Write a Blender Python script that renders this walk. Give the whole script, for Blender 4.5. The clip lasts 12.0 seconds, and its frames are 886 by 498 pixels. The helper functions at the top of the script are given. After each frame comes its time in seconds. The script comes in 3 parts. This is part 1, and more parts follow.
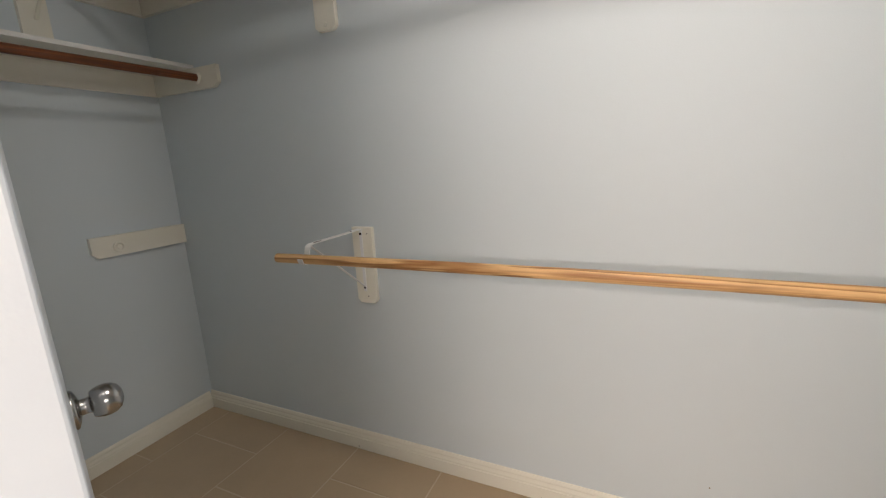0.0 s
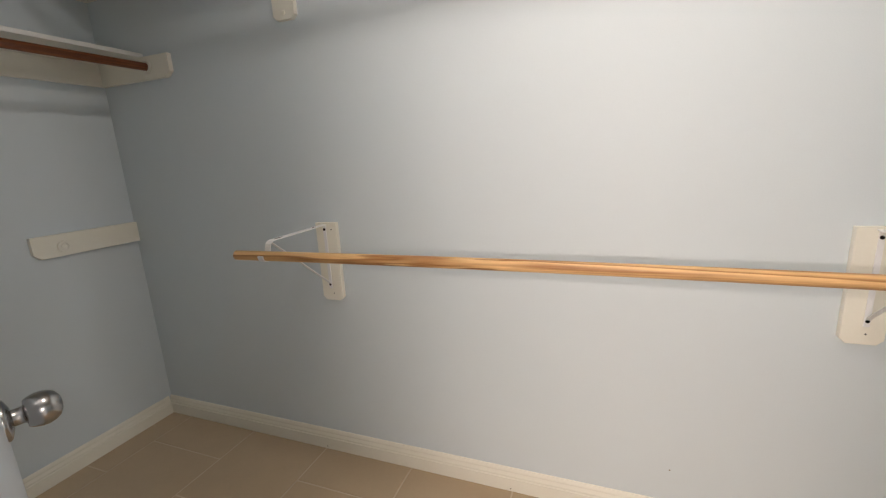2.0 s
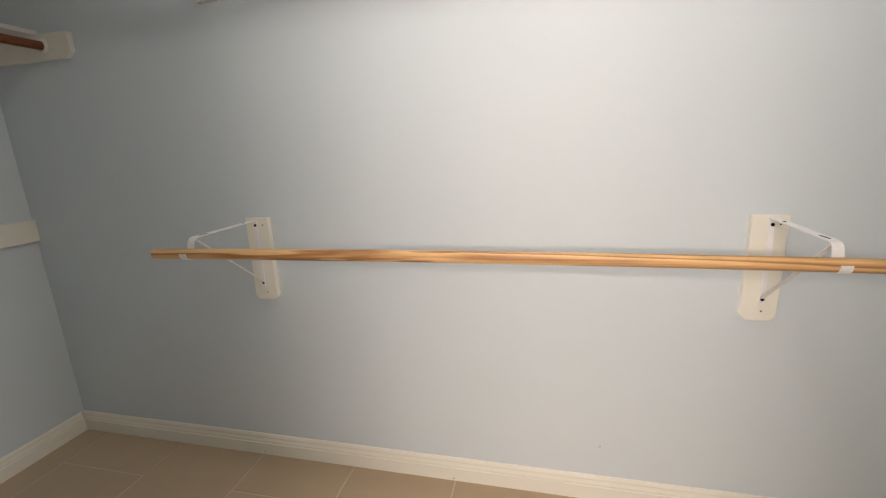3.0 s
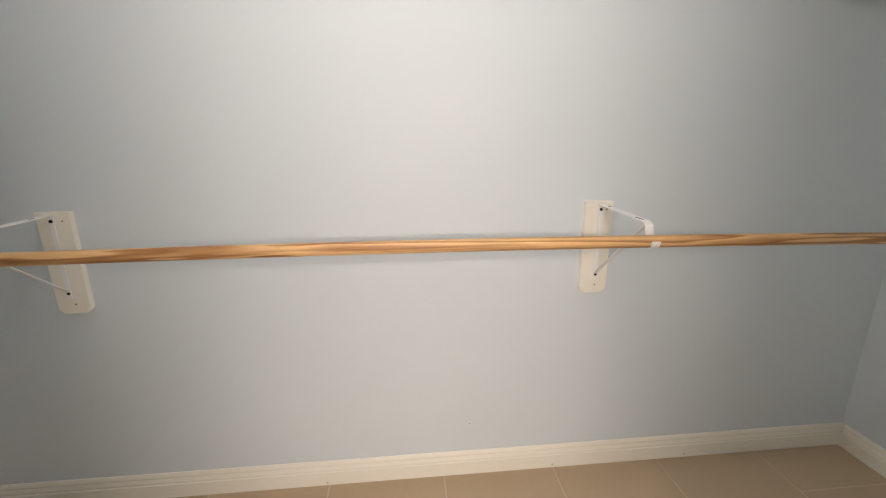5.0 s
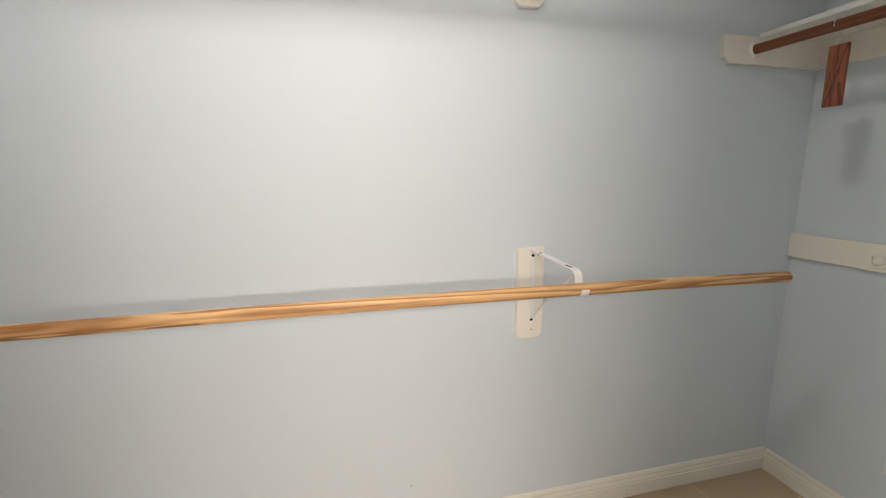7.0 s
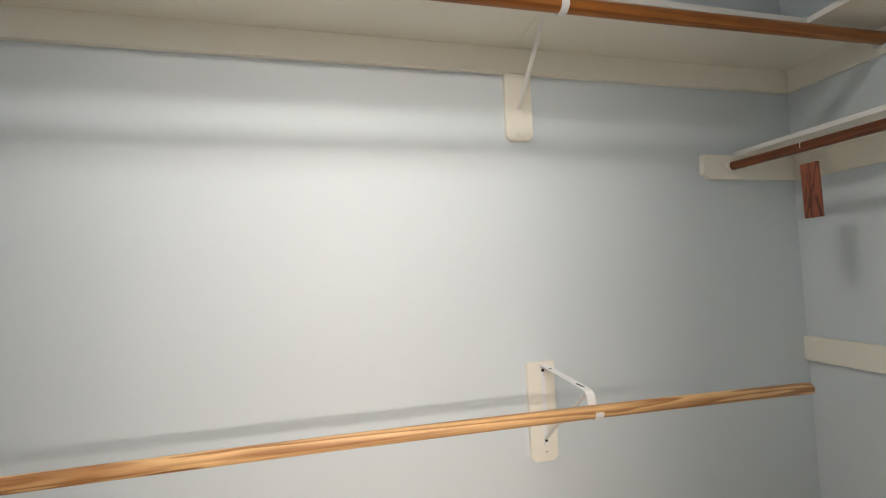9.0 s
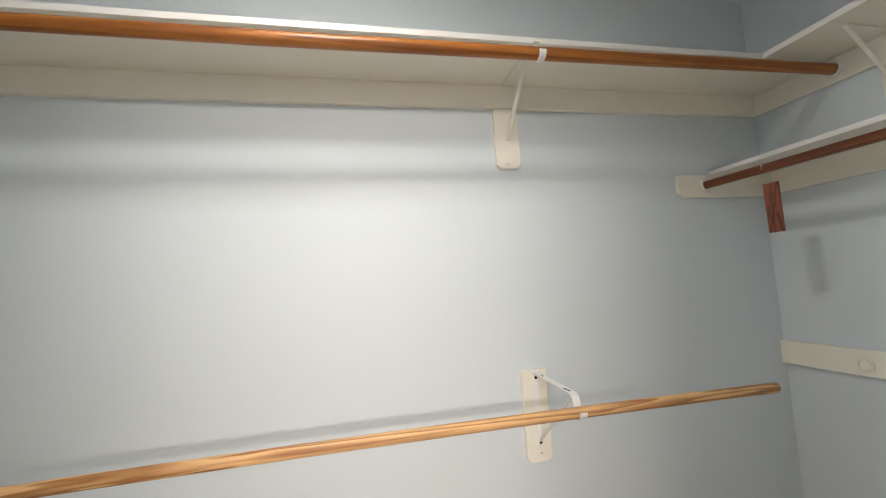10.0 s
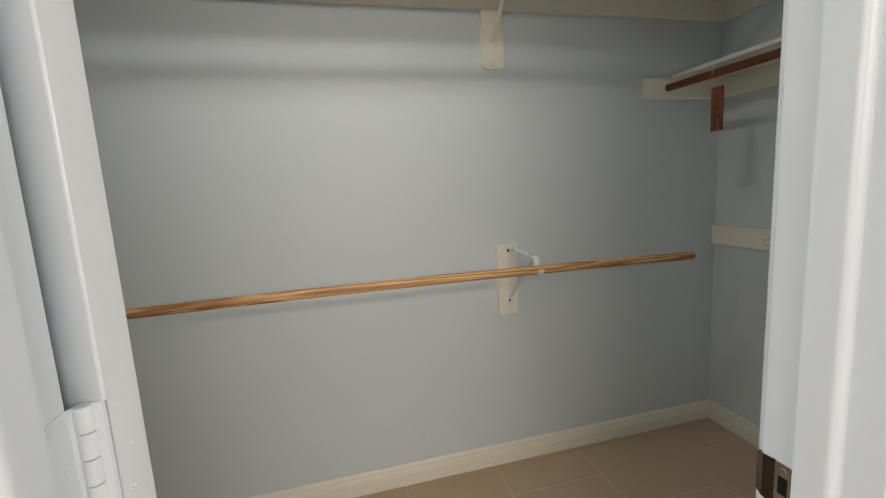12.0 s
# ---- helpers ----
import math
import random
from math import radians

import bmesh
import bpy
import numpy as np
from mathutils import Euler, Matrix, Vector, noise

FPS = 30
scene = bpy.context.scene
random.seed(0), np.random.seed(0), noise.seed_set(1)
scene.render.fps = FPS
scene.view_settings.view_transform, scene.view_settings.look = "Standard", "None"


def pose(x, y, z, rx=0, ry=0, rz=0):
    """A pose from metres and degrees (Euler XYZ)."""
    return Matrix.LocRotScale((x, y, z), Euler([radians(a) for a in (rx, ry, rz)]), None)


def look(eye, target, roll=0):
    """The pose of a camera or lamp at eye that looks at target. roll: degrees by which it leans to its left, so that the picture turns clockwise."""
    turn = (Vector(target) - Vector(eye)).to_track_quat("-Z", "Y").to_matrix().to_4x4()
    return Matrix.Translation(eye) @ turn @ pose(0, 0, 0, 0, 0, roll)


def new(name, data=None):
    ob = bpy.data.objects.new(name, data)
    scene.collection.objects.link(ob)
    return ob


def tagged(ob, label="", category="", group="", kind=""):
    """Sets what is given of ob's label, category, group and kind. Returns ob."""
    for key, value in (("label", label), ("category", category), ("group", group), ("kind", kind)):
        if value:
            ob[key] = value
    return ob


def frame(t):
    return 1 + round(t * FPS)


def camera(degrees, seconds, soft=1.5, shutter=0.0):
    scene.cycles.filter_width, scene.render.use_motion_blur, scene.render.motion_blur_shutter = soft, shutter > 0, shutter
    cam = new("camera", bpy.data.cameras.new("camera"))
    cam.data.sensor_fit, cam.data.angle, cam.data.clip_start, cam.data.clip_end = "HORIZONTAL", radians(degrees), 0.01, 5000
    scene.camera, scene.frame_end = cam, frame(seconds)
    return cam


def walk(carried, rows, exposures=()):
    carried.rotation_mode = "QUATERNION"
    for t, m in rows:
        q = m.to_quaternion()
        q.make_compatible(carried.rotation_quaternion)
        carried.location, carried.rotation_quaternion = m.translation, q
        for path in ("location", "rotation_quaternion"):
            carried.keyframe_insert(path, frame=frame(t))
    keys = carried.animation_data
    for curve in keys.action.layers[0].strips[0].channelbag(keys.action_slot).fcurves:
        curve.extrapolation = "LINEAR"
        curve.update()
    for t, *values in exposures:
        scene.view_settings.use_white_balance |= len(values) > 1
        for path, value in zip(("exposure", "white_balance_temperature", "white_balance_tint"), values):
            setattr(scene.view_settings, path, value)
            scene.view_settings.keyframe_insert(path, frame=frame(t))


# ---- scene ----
cam = camera(93.2, 12.0, soft=1.2)
PATH = [
    (0, (2.0426, -1.3226, 1.2295), (1.2587, 0.3422, 0.8413), -3.1),
    (0.5, (2.0435, -1.3240, 1.2315), (1.2399, 0.3290, 0.8422), -3.3),
    (1, (2.0415, -1.3215, 1.2235), (1.2549, 0.3450, 0.8375), -3.2),
    (1.5, (2.0398, -1.3141, 1.2220), (1.3028, 0.3694, 0.8263), -3.3),
    (2, (2.0548, -1.3085, 1.2192), (1.3903, 0.4023, 0.8093), -3.1),
    (2.5, (2.0614, -1.3113, 1.2154), (1.5049, 0.4333, 0.7934), -2.9),
    (3, (2.0736, -1.3038, 1.2079), (1.6478, 0.4747, 0.7717), -2.5),
    (5, (2.0633, -1.2718, 1.1947), (2.2363, 0.5358, 0.7088), -0.3),
    (5.5, (2.0755, -1.2540, 1.2032), (2.3472, 0.5433, 0.7238), -0.2),
    (6, (2.0840, -1.2455, 1.2060), (2.4506, 0.5443, 0.7614), -0.1),
    (6.5, (2.0906, -1.2323, 1.2154), (2.5220, 0.5527, 0.8131), -0.2),
    (8.5, (2.1084, -1.2276, 1.2803), (2.5408, 0.6025, 1.2746), -1.5),
    (9, (2.0962, -1.2483, 1.2953), (2.5183, 0.5809, 1.3921), -2.3),
    (9.5, (2.0906, -1.3104, 1.3132), (2.5023, 0.5189, 1.4579), -3.1),
    (10, (2.0802, -1.3837, 1.3113), (2.4938, 0.4437, 1.4655), -3.7),
    (10.5, (2.0483, -1.4514, 1.3094), (2.4788, 0.3760, 1.3987), -4.0),
    (11, (2.0323, -1.5228, 1.2953), (2.4609, 0.3074, 1.2737), -4.0),
    (11.2, (2.0210, -1.5444, 1.2887), (2.4581, 0.2820, 1.2135), -3.9),
    (11.5, (2.0031, -1.5801, 1.2718), (2.4506, 0.2397, 1.1261), -3.7),
    (12, (1.9975, -1.6459, 1.2446), (2.4468, 0.1598, 0.9776), -3.2),
]
walk(cam, [(t, look(eye, target, roll)) for t, eye, target, roll in PATH],
     exposures=[(0.0, -0.29, 6680, 11), (1.2, -0.25, 6690, 11), (2.5, -0.06, 6720, 12), (5.0, -0.09, 6700, 12), (6.5, -0.06, 6600, 10), (9.5, -0.05, 6530, 9), (10.2, 0.08, 6500, 9), (10.6, 0.1, 6500, 9), (11.0, -0.15, 6550, 8),
                (11.5, -0.55, 6600, 6), (12.0, -0.88, 6600, 6)])

# ---------------------------------------------------------------- sizes (metres)
W = 3.777            # closet length, x from 0 to W
YD = -1.28           # closet face of the door wall
YO = -1.398          # outer face of the door wall
CEIL = 2.44
JL, JR = 1.783, 2.477    # faces of the door jambs
HEAD = 2.03
ROOM_X0, ROOM_X1, ROOM_Y = -2.8, 7.4, -8.5
ROOM_C = 4.4

# ---------------------------------------------------------------- light
world = bpy.data.worlds.new("World")
scene.world = world
world.use_nodes = True
wn = world.node_tree.nodes
sky = wn.new("ShaderNodeTexSky")
sky.sky_type = "NISHITA"
sky.sun_disc = False
sky.sun_elevation = radians(40)
sky.sun_rotation = radians(200)
world.node_tree.links.new(sky.outputs[0], wn["Background"].inputs[0])
wn["Background"].inputs[1].default_value = 0.1

WIN_X0, WIN_X1 = -2.4, 7.0
# wide, low window bands in the far wall of the outer room: z0, z1, watts
WIN_BANDS = ((2.50, 2.66, 510.0), (3.82, 3.96, 465.0))
# one added fill lamp in each unseen side wall: y0, y1, z0, z1, watts
SIDE_FILL = (-4.1, -2.1, 1.60, 2.45, (180.0, 190.0))
DAY = (1.0, 0.868, 0.775)
FILL_TINT = (1.0, 0.945, 0.90)


# flush downlight in the closet ceiling
LAMP = (2.02, -0.835)
LAMP_WATTS = 9.8


def area_lamp(name, m, sx, sy, power, colour):
    la = bpy.data.lights.new(name, "AREA")
    la.shape, la.size, la.size_y, la.energy, la.color = "RECTANGLE", sx, sy, power, colour
    ob = new(name, la)
    ob.matrix_world = m
    return tagged(ob, kind="structure")


for z0, z1, power in WIN_BANDS:
    xm, zm = (WIN_X0 + WIN_X1) / 2, (z0 + z1) / 2
    area_lamp("window_daylight", look((xm, ROOM_Y - 0.03, zm), (xm, 0, zm)), WIN_X1 - WIN_X0, z1 - z0, power, DAY)
down = area_lamp("downlight_glow", look((LAMP[0], LAMP[1], CEIL - 0.0135), (LAMP[0], LAMP[1] + 0.0001, 0)), 0.21, 0.21, LAMP_WATTS, (1.0, 0.93, 0.865))
down.data.shape = "DISK"
# fill lamps added to lift the closet ends and the jambs
y0, y1, z0, z1, watts = SIDE_FILL
for x, out, power in ((ROOM_X0, -1, watts[0]), (ROOM_X1, 1, watts[1])):
    ym, zm = (y0 + y1) / 2, (z0 + z1) / 2
    area_lamp("side_fill_lamp", look((x + out * 0.03, ym, zm), (x - out, ym, zm)), y1 - y0, z1 - z0, power, FILL_TINT)


# ---------------------------------------------------------------- materials
def mat(name, base, rough=0.5, metal=0.0, vary=0.06, scale=3.0, fine=120.0, bump=0.05, fine_amt=0.03, spec=0.5, coat=0.0):
    """Paint-like surface: slow tone drift, fine grain in colour and relief."""
    m = bpy.data.materials.new(name)
    m.use_nodes = True
    nt = m.node_tree
    b = nt.nodes["Principled BSDF"]
    b.inputs["Roughness"].default_value = rough
    b.inputs["Metallic"].default_value = metal
    b.inputs["Specular IOR Level"].default_value = spec
    b.inputs["Coat Weight"].default_value = coat
    co = nt.nodes.new("ShaderNodeTexCoord")
    geo = nt.nodes.new("ShaderNodeNewGeometry")
    n1 = nt.nodes.new("ShaderNodeTexNoise")
    n1.inputs["Scale"].default_value = scale
    n1.inputs["Detail"].default_value = 4
    n2 = nt.nodes.new("ShaderNodeTexNoise")
    n2.inputs["Scale"].default_value = fine
    n2.inputs["Detail"].default_value = 3
    nt.links.new(geo.outputs["Position"], n1.inputs["Vector"])
    nt.links.new(geo.outputs["Position"], n2.inputs["Vector"])
    add = nt.nodes.new("ShaderNodeMath")
    add.operation = "MULTIPLY_ADD"
    nt.links.new(n1.outputs[0], add.inputs[0])
    add.inputs[1].default_value = vary * 2
    add.inputs[2].default_value = 1 - vary
    add2 = nt.nodes.new("ShaderNodeMath")
    add2.operation = "MULTIPLY_ADD"
    nt.links.new(n2.outputs[0], add2.inputs[0])
    add2.inputs[1].default_value = fine_amt * 2
    add2.inputs[2].default_value = -fine_amt
    tot = nt.nodes.new("ShaderNodeMath")
    nt.links.new(add.outputs[0], tot.inputs[0])
    nt.links.new(add2.outputs[0], tot.inputs[1])
    mix = nt.nodes.new("ShaderNodeVectorMath")
    mix.operation = "SCALE"
    mix.inputs[0].default_value = base
    nt.links.new(tot.outputs[0], mix.inputs["Scale"])
    nt.links.new(mix.outputs[0], b.inputs["Base Color"])
    if bump:
        bp = nt.nodes.new("ShaderNodeBump")
        bp.inputs["Strength"].default_value = bump
        bp.inputs["Distance"].default_value = 0.002
        nt.links.new(n2.outputs[0], bp.inputs["Height"])
        nt.links.new(bp.outputs[0], b.inputs["Normal"])
    return m


def wood(name, light, dark, axis, rough=0.45, rings=26.0, stretch=0.05, coat=0.1, bands=9.0, mottle=0.35):
    """Turned timber: growth rings stretched along one axis of the world, uneven stain, fine pores."""
    m = bpy.data.materials.new(name)
    m.use_nodes = True
    nt = m.node_tree
    b = nt.nodes["Principled BSDF"]
    b.inputs["Roughness"].default_value = rough
    b.inputs["Coat Weight"].default_value = coat
    b.inputs["Coat Roughness"].default_value = 0.35

    def math_node(op, x, y):
        nd = nt.nodes.new("ShaderNodeMath")
        nd.operation = op
        for k, v in enumerate((x, y)):
            if isinstance(v, float):
                nd.inputs[k].default_value = v
            else:
                nt.links.new(v, nd.inputs[k])
        return nd.outputs[0]

    geo = nt.nodes.new("ShaderNodeNewGeometry")
    mp = nt.nodes.new("ShaderNodeMapping")
    sc = [1.0, 1.0, 1.0]
    sc[axis] = stretch
    mp.inputs["Scale"].default_value = sc
    nt.links.new(geo.outputs["Position"], mp.inputs["Vector"])
    n = nt.nodes.new("ShaderNodeTexNoise")
    n.inputs["Scale"].default_value = rings
    n.inputs["Detail"].default_value = 2
    n.inputs["Distortion"].default_value = 0.6
    nt.links.new(mp.outputs[0], n.inputs["Vector"])
    fr = math_node("FRACT", math_node("MULTIPLY", n.outputs[0], bands), 0.0)
    ramp = nt.nodes.new("ShaderNodeValToRGB")
    ramp.color_ramp.elements[0].color = (*light, 1)
    ramp.color_ramp.elements[0].position = 0.18
    ramp.color_ramp.elements[1].color = (*light, 1)
    ramp.color_ramp.elements[1].position = 1.0
    e = ramp.color_ramp.elements.new(0.80)
    e.color = (*dark, 1)
    e = ramp.color_ramp.elements.new(0.93)
    e.color = (*[(p + 2 * q) / 3 for p, q in zip(light, dark)], 1)
    nt.links.new(fr, ramp.inputs[0])
    # slow stain drift along the piece
    st = nt.nodes.new("ShaderNodeTexNoise")
    st.inputs["Scale"].default_value = 7.0
    st.inputs["Detail"].default_value = 3
    nt.links.new(geo.outputs["Position"], st.inputs["Vector"])
    drift = math_node("ADD", math_node("MULTIPLY", st.outputs[0], 2 * mottle), 1.0 - mottle)
    f = nt.nodes.new("ShaderNodeTexNoise")
    f.inputs["Scale"].default_value = 420
    nt.links.new(mp.outputs[0], f.inputs["Vector"])
    pores = math_node("ADD", math_node("MULTIPLY", f.outputs[0], 0.5), 0.72)
    tone = nt.nodes.new("ShaderNodeVectorMath")
    tone.operation = "SCALE"
    nt.links.new(ramp.outputs[0], tone.inputs[0])
    nt.links.new(math_node("MULTIPLY", drift, pores), tone.inputs["Scale"])
    nt.links.new(tone.outputs[0], b.inputs["Base Color"])
    bp = nt.nodes.new("ShaderNodeBump")
    bp.inputs["Strength"].default_value = 0.08
    bp.inputs["Distance"].default_value = 0.001
    nt.links.new(f.outputs[0], bp.inputs["Height"])
    nt.links.new(bp.outputs[0], b.inputs["Normal"])
    return m


M_WALL = mat("wall_paint", (0.664, 0.733, 0.778), 0.55, vary=0.025, scale=1.5, fine=260, bump=0.12, fine_amt=0.015, spec=0.3)
M_TRIM = mat("cream_trim_paint", (0.87, 0.85, 0.76), 0.4, vary=0.03, scale=5, fine=150, bump=0.1, fine_amt=0.015)
M_EDGE = mat("white_edge_paint", (0.82, 0.82, 0.79), 0.3, vary=0.02, scale=8, fine=150, bump=0.06, fine_amt=0.01)
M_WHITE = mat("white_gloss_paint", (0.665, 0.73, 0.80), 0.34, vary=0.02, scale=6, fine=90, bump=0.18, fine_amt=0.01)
M_CEIL = mat("ceiling_paint", (0.85, 0.845, 0.83), 0.8, vary=0.02, fine=200, bump=0.2)
# unseen room walls, greyed to cut the ambient light entering the closet
M_ROOMWALL = mat("room_wall_dimmed", (0.50, 0.48, 0.45), 0.7, vary=0.03)
# unseen ceiling, set dark so less light reaches the lower closet wall
M_ROOMCEIL = mat("room_ceiling_absorber", (0.14, 0.10, 0.07), 0.6, vary=0.1)
M_ROOMFLOOR = mat("room_floor_tile", (0.55, 0.51, 0.46), 0.7, vary=0.08, fine=600, bump=0.5)
M_TILE = mat("beige_tile", (0.53, 0.405, 0.27), 0.38, vary=0.07, scale=7, fine=60, bump=0.06, fine_amt=0.03)
M_GROUT = mat("grout", (0.64, 0.54, 0.42), 0.9, vary=0.12, scale=9, fine=300, bump=0.4)
M_METALW = mat("white_enamel_steel", (0.88, 0.885, 0.89), 0.3, vary=0.01, scale=20, fine=200, bump=0.03)
M_NICKEL = mat("satin_nickel", (0.40, 0.395, 0.39), 0.23, metal=1.0, vary=0.05, scale=30, fine=500, bump=0.05)
# lip metal: the dark closet it mirrors is put into the base colour
M_CHROME = mat("worn_chrome_dark_reflection", (0.17, 0.14, 0.12), 0.25, metal=1.0, vary=0.25, scale=60, fine=300, bump=0.1)
M_PLATE = mat("polished_plate", (0.78, 0.76, 0.74), 0.16, metal=1.0, vary=0.2, scale=90, fine=300, bump=0.1)
M_DARK = mat("dark_hole", (0.015, 0.015, 0.015), 0.9, vary=0.1, bump=0, spec=0.1)
M_NICK = mat("bare_nick", (0.28, 0.24, 0.20), 0.8, vary=0.2, bump=0)
M_OUTLET = mat("outlet_plastic", (0.80, 0.80, 0.78), 0.35, vary=0.01, bump=0)
M_PINE = wood("pine_rod", (0.77, 0.49, 0.23), (0.35, 0.148, 0.046), 0, rings=30, stretch=0.045, bands=5.0, mottle=0.15)
M_RED_X = wood("red_stained_rod_x", (0.42, 0.150, 0.026), (0.25, 0.074, 0.011), 0, rough=0.36, rings=24, stretch=0.03, bands=6.0, mottle=0.3)
# grain along y, about half as bright as red_stained_rod_x
M_RED_Y = wood("red_stained_rod_y_dark", (0.21, 0.062, 0.016), (0.115, 0.030, 0.008), 1, rough=0.4, rings=24, stretch=0.03, bands=6.0, mottle=0.3)
M_CEDAR = wood("cedar_block", (0.27, 0.080, 0.038), (0.085, 0.022, 0.012), 2, rough=0.55, rings=26, stretch=0.2, coat=0.0, bands=5.0, mottle=0.45)


# ---------------------------------------------------------------- mesh helpers
def bm_box(x0, x1, y0, y1, z0, z1, bevel=0.0, seg=2):
    bm = bmesh.new()
    bmesh.ops.create_cube(bm, size=1.0)
    for v in bm.verts:
        v.co = Vector((x0 + (v.co.x + 0.5) * (x1 - x0), y0 + (v.co.y + 0.5) * (y1 - y0), z0 + (v.co.z + 0.5) * (z1 - z0)))
    if bevel:
        bmesh.ops.bevel(bm, geom=bm.edges[:], offset=bevel, segments=seg, affect="EDGES", profile=0.5)
    return bm


def bm_join(*bms):
    out = bmesh.new()
    for b in bms:
        me = bpy.data.meshes.new("tmp")
        b.to_mesh(me)
        b.free()
        out.from_mesh(me)
        bpy.data.meshes.remove(me)
    return out


def bm_prism(outline, axis, a0, a1, bevel=0.0):
    """Extrude a 2D outline along an axis (0 x, 1 y, 2 z) from a0 to a1. Outline coordinates are the two other axes in order."""
    bm = bmesh.new()

    def put(p, a):
        c = list(p)
        c.insert(axis, a)
        return bm.verts.new(c)
    lo = [put(p, a0) for p in outline]
    hi = [put(p, a1) for p in outline]
    n = len(outline)
    bm.faces.new(lo)
    bm.faces.new(hi)
    for i in range(n):
        bm.faces.new((lo[i], lo[(i + 1) % n], hi[(i + 1) % n], hi[i]))
    bmesh.ops.recalc_face_normals(bm, faces=bm.faces[:])
    if bevel:
        bmesh.ops.bevel(bm, geom=bm.edges[:], offset=bevel, segments=2, affect="EDGES", profile=0.5)
    return bm


def bm_lathe(profile, m, seg=28):
    """Turn (radius, height) pairs round z, then place by m."""
    bm = bmesh.new()
    rings = []
    for r, h in profile:
        if r < 1e-5:
            rings.append([bm.verts.new((0, 0, h))])
        else:
            rings.append([bm.verts.new((r * math.cos(2 * math.pi * i / seg), r * math.sin(2 * math.pi * i / seg), h)) for i in range(seg)])
    for a, b in zip(rings, rings[1:]):
        for i in range(seg):
            q = [a[i % len(a)], a[(i + 1) % len(a)], b[(i + 1) % len(b)], b[i % len(b)]]
            u = list(dict.fromkeys(q))
            if len(u) > 2:
                bm.faces.new(u)
    bmesh.ops.recalc_face_normals(bm, faces=bm.faces[:])
    bm.transform(m)
    return bm


def bm_sweep(points, section):
    """Sweep a closed 2D section (u along x, v in the plane of the path) along points in a plane of constant x."""
    bm = bmesh.new()
    rings = []
    for i, p in enumerate(points):
        a = Vector(points[max(i - 1, 0)])
        b = Vector(points[min(i + 1, len(points) - 1)])
        t = (b - a).normalized()
        nrm = Vector((0, -t.z, t.y))
        rings.append([bm.verts.new(Vector(p) + Vector((u, 0, 0)) + nrm * v) for u, v in section])
    n = len(section)
    for a, b in zip(rings, rings[1:]):
        for i in range(n):
            bm.faces.new((a[i], a[(i + 1) % n], b[(i + 1) % n], b[i]))
    bm.faces.new(rings[0])
    bm.faces.new(rings[-1])
    bmesh.ops.recalc_face_normals(bm, faces=bm.faces[:])
    return bm


def link(name, bm, material, parent=None, smooth=False):
    me = bpy.data.meshes.new(name)
    bm.to_mesh(me)
    bm.free()
    me.materials.append(material)
    if smooth:
        for p in me.polygons:
            p.use_smooth = True
    ob = new(name, me)
    if parent is not None:
        ob.parent = parent
    return ob


def part(name, bm, material, parent, label="", smooth=False):
    return tagged(link(name, bm, material, parent, smooth), label)


def thing(name, label, category, group=""):
    return tagged(new(name), label, category, group)


def structure(name, bm, material, label, category="wall"):
    return tagged(link(name, bm, material), label, category, kind="structure")


# ---------------------------------------------------------------- structure: closet
T = 0.12
structure("wall_north", bm_box(-T, W + T, 0, T, -0.1, CEIL), M_WALL, "pale blue-grey painted closet wall", "wall")
structure("wall_west", bm_box(-T, 0, YO, 0, -0.1, CEIL), M_WALL, "pale blue-grey painted closet end wall", "wall")
structure("wall_east", bm_box(W, W + T, YO, 0, -0.1, CEIL), M_WALL, "pale blue-grey painted closet end wall", "wall")
structure("wall_south", bm_join(
    bm_box(0, JL - 0.019, YO, YD, -0.1, CEIL), bm_box(JR + 0.019, W, YO, YD, -0.1, CEIL),
    bm_box(JL - 0.019, JR + 0.019, YO, YD, HEAD + 0.019, CEIL)), M_WALL, "pale blue-grey wall with the closet doorway", "wall")
structure("ceiling", bm_box(-T, W + T, YO, T, CEIL, CEIL + 0.1), M_CEIL, "plain white painted ceiling", "ceiling")

# outer room, plain walls that close the place
structure("room_floor", bm_box(ROOM_X0, ROOM_X1, ROOM_Y, YO, -0.1, -0.002), M_ROOMFLOOR, "plain beige floor of the room outside", "floor")
# closes the room out of view; its dark colour soaks up bounce light
structure("room_ceiling", bm_box(ROOM_X0, ROOM_X1, ROOM_Y, YO, ROOM_C, ROOM_C + 0.1), M_ROOMCEIL, "unseen ceiling of the room outside, darkened to cut light on the closet wall", "ceiling")


def side_wall(x0, x1):
    """Room wall with one opening cut through it for the added fill lamp."""
    y0, y1, z0, z1, _ = SIDE_FILL
    return bm_join(bm_box(x0, x1, ROOM_Y, y0, -0.1, ROOM_C), bm_box(x0, x1, y1, YO, -0.1, ROOM_C),
                   bm_box(x0, x1, y0, y1, -0.1, z0), bm_box(x0, x1, y0, y1, z1, ROOM_C))


structure("room_wall_west", side_wall(ROOM_X0 - T, ROOM_X0), M_ROOMWALL, "plain unseen room wall, grey to cut ambient, with an added fill-lamp opening", "wall")
structure("room_wall_east", side_wall(ROOM_X1, ROOM_X1 + T), M_ROOMWALL, "plain unseen room wall, grey to cut ambient, with an added fill-lamp opening", "wall")
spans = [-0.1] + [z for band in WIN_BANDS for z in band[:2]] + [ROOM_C]
